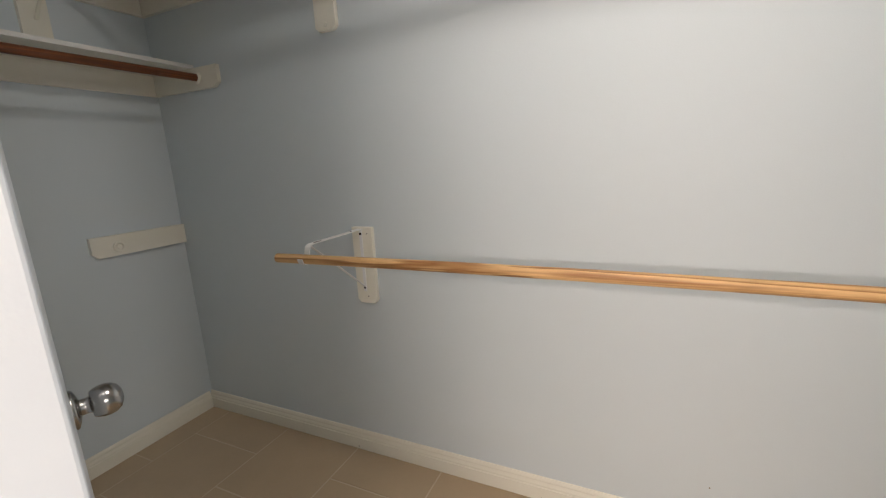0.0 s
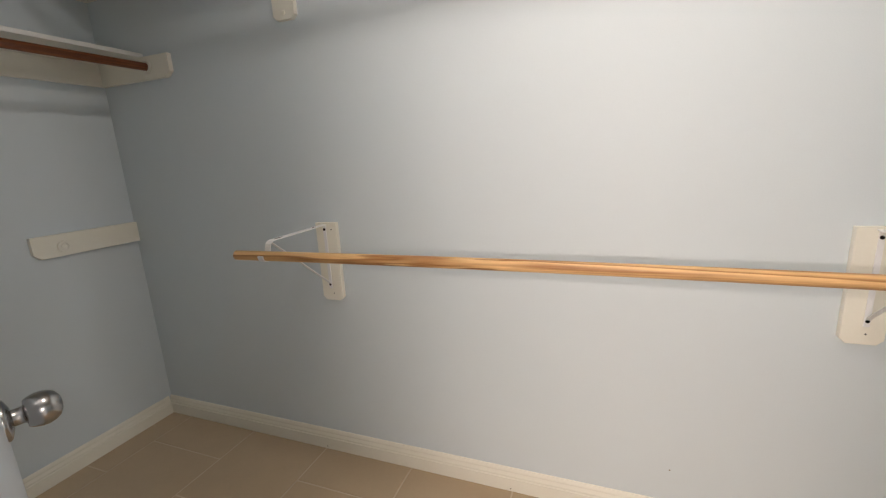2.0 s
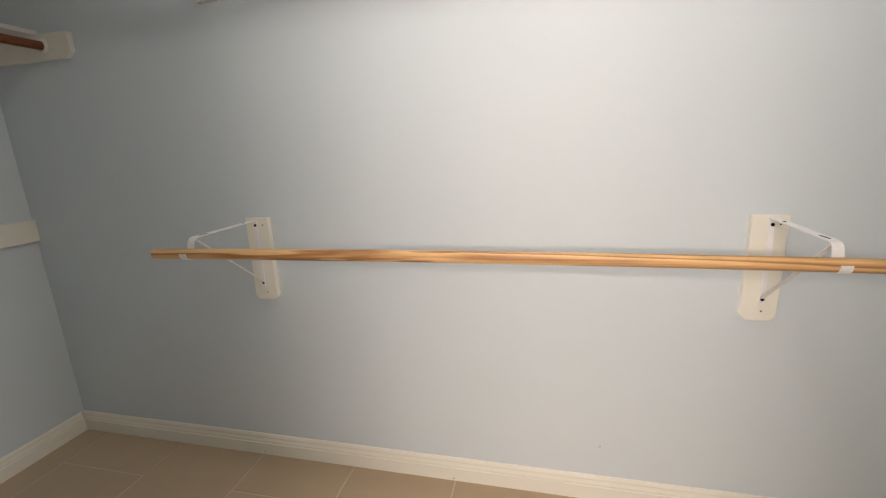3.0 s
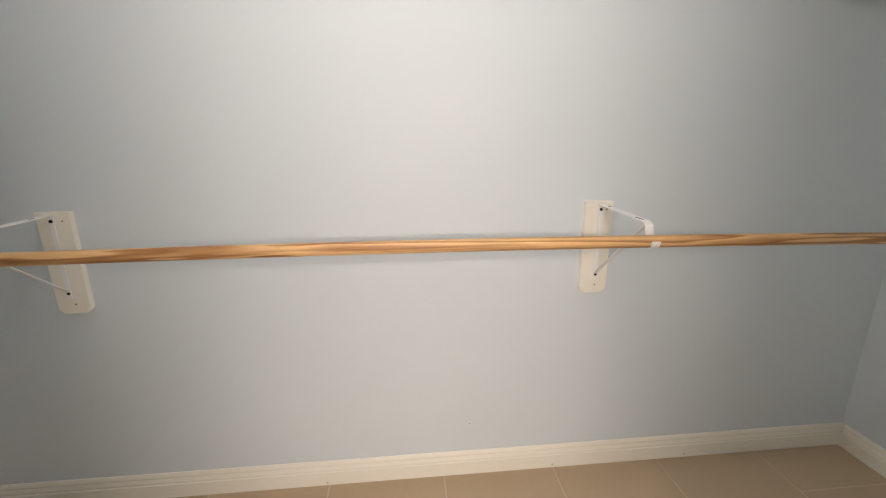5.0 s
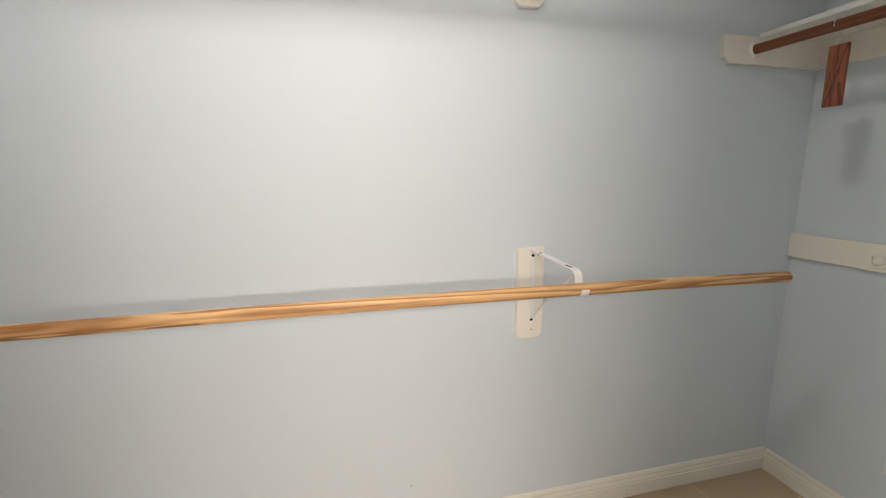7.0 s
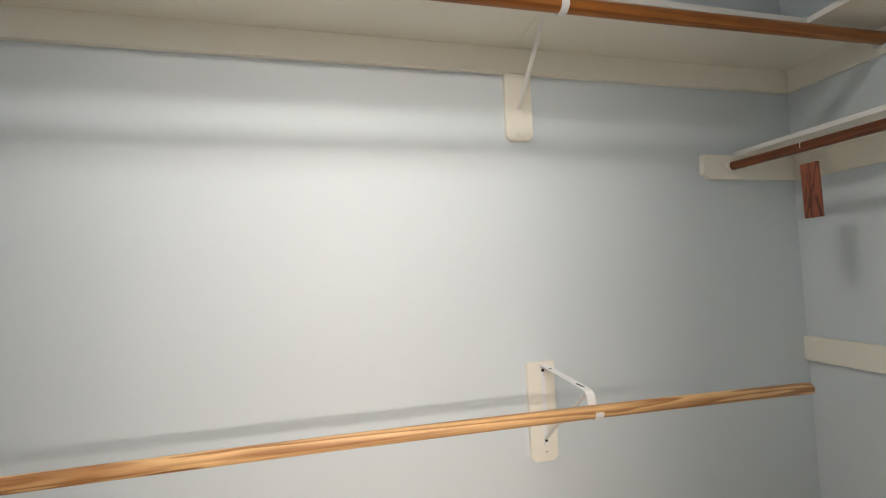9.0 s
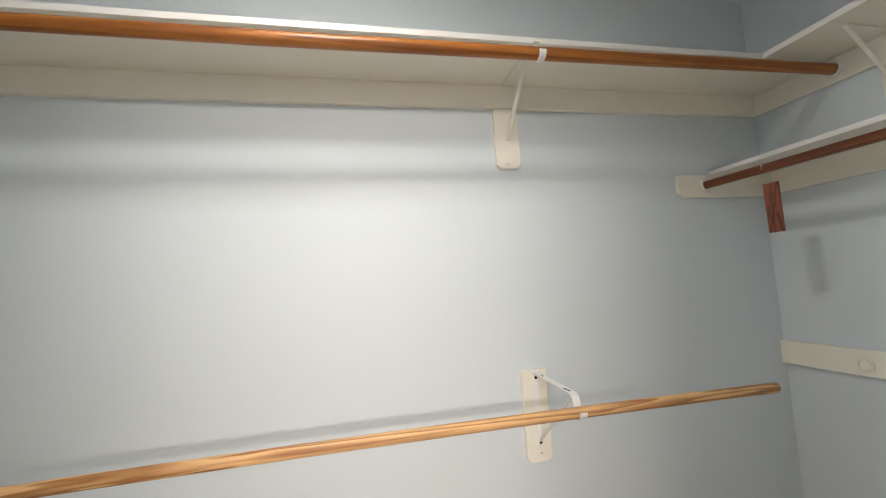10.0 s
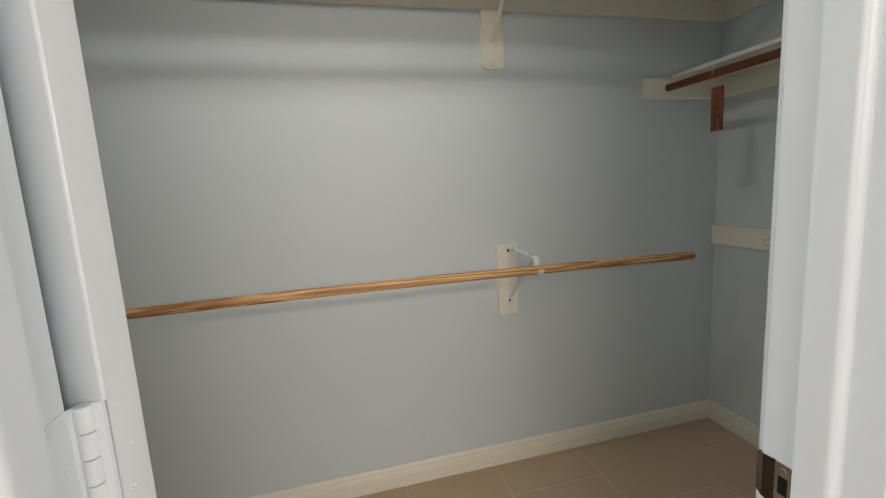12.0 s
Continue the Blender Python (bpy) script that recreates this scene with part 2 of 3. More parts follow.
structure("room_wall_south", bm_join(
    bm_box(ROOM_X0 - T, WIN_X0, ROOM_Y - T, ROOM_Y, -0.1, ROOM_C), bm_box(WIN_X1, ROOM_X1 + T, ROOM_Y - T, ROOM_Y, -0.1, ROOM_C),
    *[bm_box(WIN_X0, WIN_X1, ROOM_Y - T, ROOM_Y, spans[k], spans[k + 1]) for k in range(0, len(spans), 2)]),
    M_ROOMWALL, "plain unseen room wall with high window bands, grey to cut ambient", "wall")
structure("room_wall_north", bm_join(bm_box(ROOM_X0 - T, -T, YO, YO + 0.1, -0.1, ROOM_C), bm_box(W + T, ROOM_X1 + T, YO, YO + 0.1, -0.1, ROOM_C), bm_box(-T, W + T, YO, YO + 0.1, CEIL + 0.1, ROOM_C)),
          M_ROOMWALL, "plain unseen room wall, grey to cut ambient", "wall")


def baseboard(name, along, a0, a1, wall, sign):
    """Moulded skirting: along 0 runs in x on the plane y=wall, along 1 runs in y on x=wall; sign points into the room."""
    prof = [(0, 0), (0.015, 0), (0.015, 0.052), (0.0122, 0.0545), (0.0122, 0.062), (0.0105, 0.066), (0.0080, 0.073),
            (0.0085, 0.079), (0.006, 0.086), (0.003, 0.091), (0, 0.091)]
    outline = [(wall + sign * d, z) for d, z in prof]
    return structure(name, bm_prism(outline, along, a0, a1), M_TRIM, "cream painted moulded wooden baseboard", "baseboard")


baseboard("baseboard_north", 0, 0.0, W, 0.0, -1)
baseboard("baseboard_west", 1, YD, -0.0155, 0.0, 1)
baseboard("baseboard_east", 1, YD, -0.0155, W, -1)
baseboard("baseboard_south_west", 0, 0.0155, JL - 0.09, YD, 1)
baseboard("baseboard_south_east", 0, JR + 0.09, W - 0.0155, YD, 1)

# ---------------------------------------------------------------- door frame
frame_ob = thing("door_1", "white painted wooden closet door frame with stops", "door frame")
frame_ob["kind"] = "structure"
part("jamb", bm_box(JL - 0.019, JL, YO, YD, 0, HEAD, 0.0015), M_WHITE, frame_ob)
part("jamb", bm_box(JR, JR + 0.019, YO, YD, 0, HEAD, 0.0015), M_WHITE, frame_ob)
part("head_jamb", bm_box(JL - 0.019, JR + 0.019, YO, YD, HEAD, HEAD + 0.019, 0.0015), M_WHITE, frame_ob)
S0, S1 = -1.363, -1.323


def stop_outline(face, sign):
    """Door stop in plan: square towards the door, rounded towards the room."""
    th, r = 0.011, 0.0095
    o = [(face, S1), (face + sign * th, S1)]
    for k in range(9):
        t = radians(90 * k / 8)
        o.append((face + sign * (th - r + r * math.cos(t)), S0 + r - r * math.sin(t)))
    return o + [(face, S0)]


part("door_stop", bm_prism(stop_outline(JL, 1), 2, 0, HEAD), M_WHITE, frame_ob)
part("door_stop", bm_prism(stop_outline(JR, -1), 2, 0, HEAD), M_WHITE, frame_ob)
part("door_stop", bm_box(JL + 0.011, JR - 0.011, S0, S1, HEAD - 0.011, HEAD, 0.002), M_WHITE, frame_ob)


def casing_profile(edge, sign, face, out):
    """Colonial casing seen in plan: edge is the inner x, sign points away from the opening, out the way the wall faces."""
    pr = [(0.0, 0.0), (0.0, 0.007), (0.0012, 0.0095), (0.0035, 0.0115), (0.008, 0.0128), (0.014, 0.0132), (0.05, 0.0155), (0.055, 0.0145), (0.057, 0.012), (0.057, 0.0)]
    return [(edge + sign * a, face + out * d) for a, d in pr]


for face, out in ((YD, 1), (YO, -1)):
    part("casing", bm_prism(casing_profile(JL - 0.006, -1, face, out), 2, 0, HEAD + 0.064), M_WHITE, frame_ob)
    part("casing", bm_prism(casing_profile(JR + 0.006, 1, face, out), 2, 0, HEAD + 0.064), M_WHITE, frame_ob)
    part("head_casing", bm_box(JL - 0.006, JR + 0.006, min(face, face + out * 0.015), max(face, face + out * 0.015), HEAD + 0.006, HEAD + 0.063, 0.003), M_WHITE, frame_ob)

# strike plate on the latch jamb
ZK = 0.876
strike = part("strike_plate", bm_box(JR - 0.0016, JR + 0.0005, -1.318, -1.297, ZK - 0.029, ZK + 0.029, 0.0008), M_PLATE, frame_ob, "worn chrome strike plate")
lip = bm_prism([(JR - 0.0016, -1.2975), (JR + 0.0002, -1.2975), (JR + 0.0008, -1.284), (JR + 0.004, -1.276), (JR + 0.011, -1.271), (JR + 0.010, -1.2685),
                (JR + 0.001, -1.2735), (JR - 0.0018, -1.283)], 2, ZK - 0.029, ZK + 0.029)
for v in lip.verts:
    if v.co.y > -1.276:
        v.co.z = ZK + (v.co.z - ZK) * 0.80
    elif v.co.y > -1.285:
        v.co.z = ZK + (v.co.z - ZK) * 0.96
part("lip", lip, M_CHROME, strike, "curved chrome lip, dark reflection put into its colour")
part("latch_hole", bm_box(JR - 0.0022, JR - 0.0005, -1.312, -1.302, ZK - 0.010, ZK + 0.012), M_DARK, strike)
for z in (ZK - 0.020, ZK + 0.021):
    part("screw", bm_lathe([(0, 0.0008), (0.0028, 0.0006), (0.0034, 0.0)], pose(JR - 0.0016, -1.3075, z, 0, -90), 12), M_PLATE, strike)

# ---------------------------------------------------------------- floor
floor_ob = structure("floor", bm_box(0, W, YO, 0, -0.1, -0.0011), M_GROUT, "beige square ceramic floor tiles with pale grout", "floor")


# ---------------------------------------------------------------- shelving
def shelf_board(name, x0, x1, y0, y1, z0, parent):
    return part(name, bm_box(x0, x1, y0, y1, z0, z0 + 0.019, 0.0025), M_TRIM, parent)


def edge_band(x0, x1, y0, y1, z0, parent, th=0.019):
    """Whiter gloss paint along the front edge of a shelf board."""
    return part("front_edge", bm_box(x0, x1, y0, y1, z0 + 0.0004, z0 + th - 0.0004, 0.0006), M_EDGE, parent, "white gloss front edge")


UZ = 2.005          # underside of the upper shelves
UD = 0.286          # depth of the upper shelves
CB = 0.019          # thickness of cleats and backing boards
UC = 1.921          # lower edge of the upper cleats
MZ = 1.673          # underside of the middle shelves
MC = 1.584
MD = 0.275
MROD_Z = 1.631

sh = thing("upper_shelf", "cream painted wooden shelf on a wall cleat", "shelf", "upper closet shelves")
shelf_board("board", 0, W, -UD, 0, UZ, sh)
edge_band(UD + 0.001, W - UD - 0.001, -UD - 0.0016, -UD + 0.001, UZ, sh)
part("cleat", bm_box(CB, W - CB, -CB, 0, UC, UZ, 0.0015), M_TRIM, sh)

for side, (xa, xb, ca, cb) in {"west": (0, UD, 0, CB), "east": (W - UD, W, W - CB, W)}.items():
    sh = thing("upper_shelf", "cream painted end-wall shelf on a cleat", "shelf", "upper closet shelves")
    shelf_board("board", xa, xb, YD + 0.02, -UD - 0.0006, UZ, sh)
    xe = xb if side == "west" else xa
    edge_band(xe - 0.0014, xe + 0.0014, YD + 0.021, -UD - 0.002, UZ, sh)
    part("cleat", bm_box(ca, cb, YD + 0.02, -0.0005, UC, UZ, 0.0015), M_TRIM, sh)
    zs = 1.9605 if side == "west" else 1.9670
    part("rod_socket", bm_lathe([(0.0, 0.0), (0.029, 0.0), (0.029, 0.007), (0.026, 0.010), (0.0205, 0.010), (0.0205, 0.003), (0.0, 0.003)],
                                pose(cb if side == "west" else ca, -0.316, zs, 0, 90 if side == "west" else -90), 32), M_EDGE, sh, "white round rod socket", smooth=False)

for side in (0, 1):
    fx = (lambda x: x) if side == 0 else (lambda x: W - x)

    def xbox(a, b, *rest):
        p, q = fx(a), fx(b)
        return bm_box(min(p, q), max(p, q), *rest)
    sh = thing("middle_shelf", "cream painted end-wall shelf with cleats", "shelf", "middle closet shelves")
    part("board", xbox(0, MD, YD + 0.02, 0, MZ, MZ + 0.0165, 0.0025), M_TRIM, sh)
    edge_band(fx(MD) - 0.0014, fx(MD) + 0.0014, YD + 0.021, -0.001, MZ, sh, 0.0165)
    part("cleat", xbox(0, CB, YD + 0.02, -CB, MC, MZ, 0.0015), M_TRIM, sh)
    # end cleat on the long wall, lower outer corner clipped
    o = [(0.0, MC), (0.405, MC), (0.432, MC + 0.02), (0.432, MZ - 0.0005), (0.0, MZ - 0.0005)]
    part("end_cleat", bm_prism([(fx(a), z) for a, z in o], 1, -CB, 0, 0.0015), M_TRIM, sh)
    part("rod_socket", bm_lathe([(0.0, 0.0), (0.026, 0.0), (0.026, 0.006), (0.022, 0.009), (0.0175, 0.009)],
                                pose(fx(0.311), -CB, MROD_Z, 90)), M_TRIM, sh, smooth=True)


def wire(points, r, seg=8):
    """Round bar along a list of points."""
    bm = bmesh.new()
    rings = []
    for i, p in enumerate(points):
        a, b = Vector(points[max(i - 1, 0)]), Vector(points[min(i + 1, len(points) - 1)])
        q = (b - a).to_track_quat("Z", "Y").to_matrix()
        rings.append([bm.verts.new(Vector(p) + q @ Vector((r * math.cos(2 * math.pi * k / seg), r * math.sin(2 * math.pi * k / seg), 0))) for k in range(seg)])
    for a, b in zip(rings, rings[1:]):
        for k in range(seg):
            bm.faces.new((a[k], a[(k + 1) % seg], b[(k + 1) % seg], b[k]))
    for ring, p in ((rings[0], points[0]), (rings[-1], points[-1])):     # flat cut ends
        bm.faces.new([bm.verts.new(v.co) for v in ring])
    bmesh.ops.recalc_face_normals(bm, faces=bm.faces[:])
    return bm


def rod(name, points, radius, material, label):
    ob = link(name, wire(points, radius, 32), material)
    for p in ob.data.polygons:
        p.use_smooth = len(p.vertices) == 4
    return tagged(ob, label, "closet rod", "closet rods")


LROD_Y = -0.345


def lower_z(x):
    """The pine rod is slightly bowed and droops past its brackets."""
    return 0.9535 - (0.0145 * ((x - 1.9) / 1.4) ** 2 if x > 1.9 else 0.005 * ((x - 1.9) / 0.92) ** 2)


def upper_z(x):
    """The stained rod sags a little between its brackets."""
    return 1.9525 + 0.006 * ((x - 1.75) / 1.25) ** 2


rod("lower_rod", [(0.988 + 2.315 * i / 24, LROD_Y, lower_z(0.988 + 2.315 * i / 24)) for i in range(25)], 0.0150, M_PINE,
    "bare pine wooden hanging rod resting in two brackets")
UROD_Y = -0.316
upper = rod("upper_rod", [(x, UROD_Y, upper_z(x)) for x in (CB + 0.004, 1.0, 2.0, 3.0, 3.49, 3.505, 3.54, 3.58, 3.605, 3.612, W - CB - 0.004)], 0.0192, M_RED_X,
            "red-brown stained wooden hanging rod under the upper shelf")
for v in upper.data.vertices:          # shaved flat near one end
    if 3.5 < v.co.x:
        v.co.z = min(v.co.z, upper_z(v.co.x) + 0.0125)
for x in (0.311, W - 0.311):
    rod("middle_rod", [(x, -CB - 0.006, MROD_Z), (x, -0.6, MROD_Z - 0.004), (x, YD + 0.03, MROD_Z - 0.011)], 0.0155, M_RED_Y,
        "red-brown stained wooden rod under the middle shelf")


def backing_board(x, z0, z1, parent, w=0.090, chamfer=0.014, axis=1, wall=0.0, sgn=-1):
    h = w / 2
    o = [(x - h, z1), (x - h, z0 + chamfer), (x - h + chamfer, z0), (x + h - chamfer, z0), (x + h, z0 + chamfer), (x + h, z1)]
    a, b = sorted((wall, wall + sgn * CB))
    return part("backing_board", bm_prism(o, axis, a, b, 0.0018), M_TRIM, parent, "cream painted backing board")


# lower brackets: bent steel strip arm, diagonal brace and a hook under the rod
def lower_bracket(x, lean, skew, group):
    """skew: how far the hook end has been bent sideways from the wall strip."""
    b = thing("rod_bracket", "white enamelled steel rod bracket on a cream board", "bracket", group)
    backing_board(x, 0.693, 0.997, b)
    y0 = -CB
    xs, xh = x + lean, x + skew
    zr = lower_z(xh)

    def at(y):
        return xs + (xh - xs) * (y - y0) / (LROD_Y - y0)
    part("wall_strip", bm_box(xs - 0.0065, xs + 0.0065, y0 - 0.0025, y0, 0.742, 0.990, 0.0008), M_METALW, b)
    hw = 0.0105
    sec = [(-hw, -0.0013), (hw, -0.0013), (hw, 0.0013), (-hw, 0.0013)]
    prof = [(y0 - 0.001, 0.990), (-0.10, 0.990), (-0.20, 0.990), (-0.302, 0.990), (-0.313, 0.988), (-0.321, 0.982), (-0.325, 0.972), (-0.3275, 0.962), (-0.3283, zr)]
    part("arm", bm_sweep([(at(y), y, z) for y, z in prof], sec), M_METALW, b)
    for ya, yb in ((-0.29, -0.255), (-0.092, -0.078)):
        part("slot", bm_box(at(ya) - 0.0025, at(ya) + 0.0025, ya, yb, 0.9912, 0.9918), M_DARK, b)
    br = [(-0.006, -0.001), (0.006, -0.001), (0.006, 0.001), (-0.006, 0.001)]
    prof = [(-0.312, 0.9865), (-0.296, 0.974), (y0 - 0.012, 0.770), (y0 - 0.003, 0.760), (y0 - 0.0025, 0.748)]
    part("brace", bm_sweep([(at(y), y, z) for y, z in prof], br), M_METALW, b)
    arc = []
    for i in range(15):
        a = radians(0 - 190 * i / 14)
        arc.append((xh, LROD_Y + math.cos(a) * 0.0163, zr + math.sin(a) * 0.0163))
    part("hook", bm_sweep(arc, [(-0.0105, -0.001), (0.0105, -0.001), (0.0105, 0.001), (-0.0105, 0.001)]), M_METALW, b)
    for z in (0.972, 0.758):
        part("screw", bm_lathe([(0, 0.0032), (0.0022, 0.0034), (0.0046, 0.0028), (0.005, 0.0)], pose(xs, y0 - 0.0024, z, 90), 12), M_DARK, b)
    for dx, z in ((0.024, 0.972), (0.006, 0.722)):
        part("screw_hole", bm_lathe([(0, 0.0006), (0.0022, 0.0006), (0.0022, 0.0)], pose(x + dx, y0, z, 90), 10), M_DARK, b)
    return b


lower_bracket(1.0875, -0.004, 0.010, "lower rod brackets")
lower_bracket(2.679, 0.004, -0.020, "lower rod brackets")


def strut(a, b, w, d, side):
    """Straight flat bar from a to b; side is its width direction."""
    a, b, side = Vector(a), Vector(b), Vector(side).normalized()
    t = (b - a).normalized()
    n = t.cross(side).normalized()
    bm = bmesh.new()
    r = [[bm.verts.new(p + side * (w / 2) * s + n * (d / 2) * q) for s, q in ((-1, -1), (1, -1), (1, 1), (-1, 1))] for p in (a, b)]
    for i in range(4):
        bm.faces.new((r[0][i], r[0][(i + 1) % 4], r[1][(i + 1) % 4], r[1][i]))
    bm.faces.new(r[0])
    bm.faces.new(r[1])
    bmesh.ops.recalc_face_normals(bm, faces=bm.faces[:])
    bmesh.ops.bevel(bm, geom=bm.edges[:], offset=min(w, d) * 0.2, segments=2, affect="EDGES")
    return bm


def upper_bracket(x):
    b = thing("shelf_bracket", "cream painted shelf bracket with hook round the rod", "bracket", "upper shelf brackets")
    backing_board(x, 1.701, UC - 0.0005, b)
    part("brace", strut((x - 0.003, -CB - 0.004, 1.802), (x - 0.006, -0.240, UZ - 0.006), 0.012, 0.009, (1, 0, 0)), M_EDGE, b)
    part("arm", bm_box(x - 0.010, x + 0.010, -UD - 0.02, -CB - 0.004, UZ - 0.0045, UZ - 0.0005, 0.001), M_TRIM, b)
    arc = []
    for i in range(19):
        a = radians(100 - 290 * i / 18)
        arc.append((x - 0.002, UROD_Y + math.cos(a) * 0.0208, upper_z(x) + math.sin(a) * 0.0208))
    part("hook", bm_sweep(arc, [(-0.010, -0.0015), (0.010, -0.0015), (0.010, 0.0015), (-0.010, 0.0015)]), M_METALW, b, "white steel hook")
    part("hook_tab", bm_box(x - 0.022, x - 0.004, UROD_Y - 0.006, UROD_Y + 0.012, upper_z(x) + 0.0196, upper_z(x) + 0.0222, 0.0008), M_METALW, b)
    part("screw_head", bm_lathe([(0, 0.004), (0.007, 0.003), (0.009, 0.0)], pose(x, -CB, 1.722, 90), 14), M_TRIM, b)
    return b


upper_bracket(1.016)
upper_bracket(2.649)


def end_bracket(side):
    fx = (lambda x: x) if side == 0 else (lambda x: W - x)
    b = thing("shelf_bracket", "cream painted end-wall shelf bracket with brace", "bracket", "upper shelf brackets")
    yc = -0.485 if side else -0.41
    h = 0.045
    z0 = MZ + 0.022
    o = [(yc - h, UC - 0.0005), (yc - h, z0 + 0.014), (yc - h + 0.014, z0), (yc + h - 0.014, z0), (yc + h, z0 + 0.014), (yc + h, UC - 0.0005)]
    a, c = sorted((fx(0), fx(CB)))
    part("backing_board", bm_prism(o, 0, a, c, 0.0018), M_TRIM, b)
    part("brace", strut((fx(CB + 0.004), yc, 1.812), (fx(0.235), yc - 0.01, UZ - 0.006), 0.011, 0.009, (0, 1, 0)), M_TRIM, b)
    p, q = sorted((fx(UD - 0.01), fx(CB + 0.002)))
    part("arm", bm_box(p, q, yc - 0.010, yc + 0.010, UZ - 0.0045, UZ - 0.0005, 0.001), M_TRIM, b)
    return b


end_bracket(0)
end_bracket(1)


def rod_cleat(side):
    """Short board on an end wall with an empty rod socket."""
    fx = (lambda x: x) if side == 0 else (lambda x: W - x)
    b = thing("rod_cleat", "cream painted short board with an empty rod socket", "cleat", "empty rod cleats")
    zb = 0.903 if side == 0 else 0.909
    o = [(-0.0005, zb), (-0.0005, zb + 0.089), (-0.403, zb + 0.089), (-0.403, zb + 0.022), (-0.381, zb)] if side == 0 else \
        [(-0.0005, zb), (-0.0005, zb + 0.089), (-0.395, zb + 0.089), (-0.403, zb + 0.081), (-0.403, zb + 0.028), (-0.376, zb)]
    a, c = sorted((fx(0), fx(CB)))
    part("board", bm_prism(o, 0, a, c, 0.0015), M_TRIM, b)
    yc, zc = (-0.30, 0.941) if side == 0 else (-0.285, 0.947)
    turn = 90 if side == 0 else -90
    arc = bmesh.new()
    prof = [(0.018, 0.0), (0.018, 0.004), (0.0195, 0.007), (0.0235, 0.007), (0.0250, 0.004), (0.0250, 0.0)] if side else \
        [(0.013, 0.0), (0.013, 0.004), (0.016, 0.007), (0.0225, 0.007), (0.0245, 0.004), (0.0245, 0.0)]
    seg = 30
    open_top = side == 1
    rings = []
    for i in range(seg + 1):
        t = radians(-210 + 240 * i / seg) if open_top else 2 * math.pi * i / seg
        rings.append([arc.verts.new((fx(CB + h), yc + r * math.cos(t), zc + r * math.sin(t))) for r, h in prof])
    for p, q in zip(rings, rings[1:]):
        for i in range(len(prof)):
            arc.faces.new((p[i], p[(i + 1) % len(prof)], q[(i + 1) % len(prof)], q[i]))
    bmesh.ops.remove_doubles(arc, verts=arc.verts[:], dist=1e-5)
    bmesh.ops.recalc_face_normals(arc, faces=arc.faces[:])
    sock = part("rod_socket", arc, M_TRIM, b, smooth=False)
    boss = [(0.0, 0.006), (0.008, 0.006), (0.0115, 0.0045), (0.0125, 0.0)] if side == 0 else [(0.0, 0.0105), (0.003, 0.0115), (0.011, 0.0110), (0.0155, 0.008), (0.0170, 0.004), (0.0170, 0.0)]
    part("socket_boss", bm_lathe(boss, pose(fx(CB), yc, zc - 0.001, 0, turn), 24), M_TRIM, sock, smooth=True)
    return b


rod_cleat(0)
rod_cleat(1)

# ---------------------------------------------------------------- nicks and nail heads
wall_n = bpy.data.objects["wall_north"]
for x, z, r in ((2.278, 0.205, 0.0026),):
    part("nick", bm_lathe([(0, 0.0002), (r * 0.6, 0.0007), (r, 0.0)], pose(x, 0, z, 90), 9), M_NICK, wall_n)
base_n = bpy.data.objects["baseboard_north"]
for x, z in ((0.965, 0.012), (1.768, 0.010), (2.588, 0.013), (3.11, 0.014)):
    part("nail_head", bm_lathe([(0, 0.0004), (0.0022, 0.0006), (0.0028, 0.0)], pose(x, -0.015, z, 90), 9), M_NICK, base_n)
# broken grout where the end-wall baseboard meets the floor
base_e = bpy.data.objects["baseboard_east"]
for k in range(9):
    yy = -0.205 - 0.016 * k + random.uniform(-0.004, 0.004)
    r = random.uniform(0.004, 0.010)
    bm = bmesh.new()
    bmesh.ops.create_icosphere(bm, subdivisions=2, radius=r)
    for v in bm.verts:
        v.co = v.co * (1 + 0.35 * noise.noise(v.co * 300 + Vector((k * 7.1, 0, 0))))
        v.co.z *= 0.55
    bm.transform(pose(W - 0.018 - random.uniform(0, 0.006), yy, 0.001))
    part("grout_crumb", bm, M_GROUT, base_e)

# ---------------------------------------------------------------- closet downlight
M_GLOW = bpy.data.materials.new("lit_diffuser")
M_GLOW.use_nodes = True
M_GLOW.node_tree.nodes["Principled BSDF"].inputs["Base Color"].default_value = (0.9, 0.9, 0.88, 1)
M_GLOW.node_tree.nodes["Principled BSDF"].inputs["Emission Color"].default_value = (1.0, 0.93, 0.865, 1)
M_GLOW.node_tree.nodes["Principled BSDF"].inputs["Emission Strength"].default_value = 4.0
dl = thing("ceiling_downlight", "white flush round ceiling downlight, lit", "ceiling light")
part("trim_ring", bm_lathe([(0.106, 0.0), (0.106, -0.007), (0.110, -0.011), (0.124, -0.009), (0.130, -0.003), (0.130, 0.0)], pose(LAMP[0], LAMP[1], CEIL), 48), M_EDGE, dl, smooth=True)
part("diffuser", bm_lathe([(0.0, -0.005), (0.106, -0.005), (0.106, -0.001), (0.0, -0.001)], pose(LAMP[0], LAMP[1], CEIL), 48), M_GLOW, dl, "glowing frosted diffuser")

# ---------------------------------------------------------------- hanging cedar block
cb = thing("cedar_block", "red cedar freshener block hanging from a wire hook", "cedar block")
blk = part("block", bm_box(-0.005, 0.005, -0.0245, 0.0245, -0.083, 0.083, 0.0015), M_CEDAR, cb)
blk.matrix_basis = pose(3.466, -0.279, 1.493, -0.6)
pts = [(3.466 + math.cos(radians(200 - 230 * i / 16)) * 0.0185, -0.268, MROD_Z + math.sin(radians(200 - 230 * i / 16)) * 0.0185) for i in range(17)]
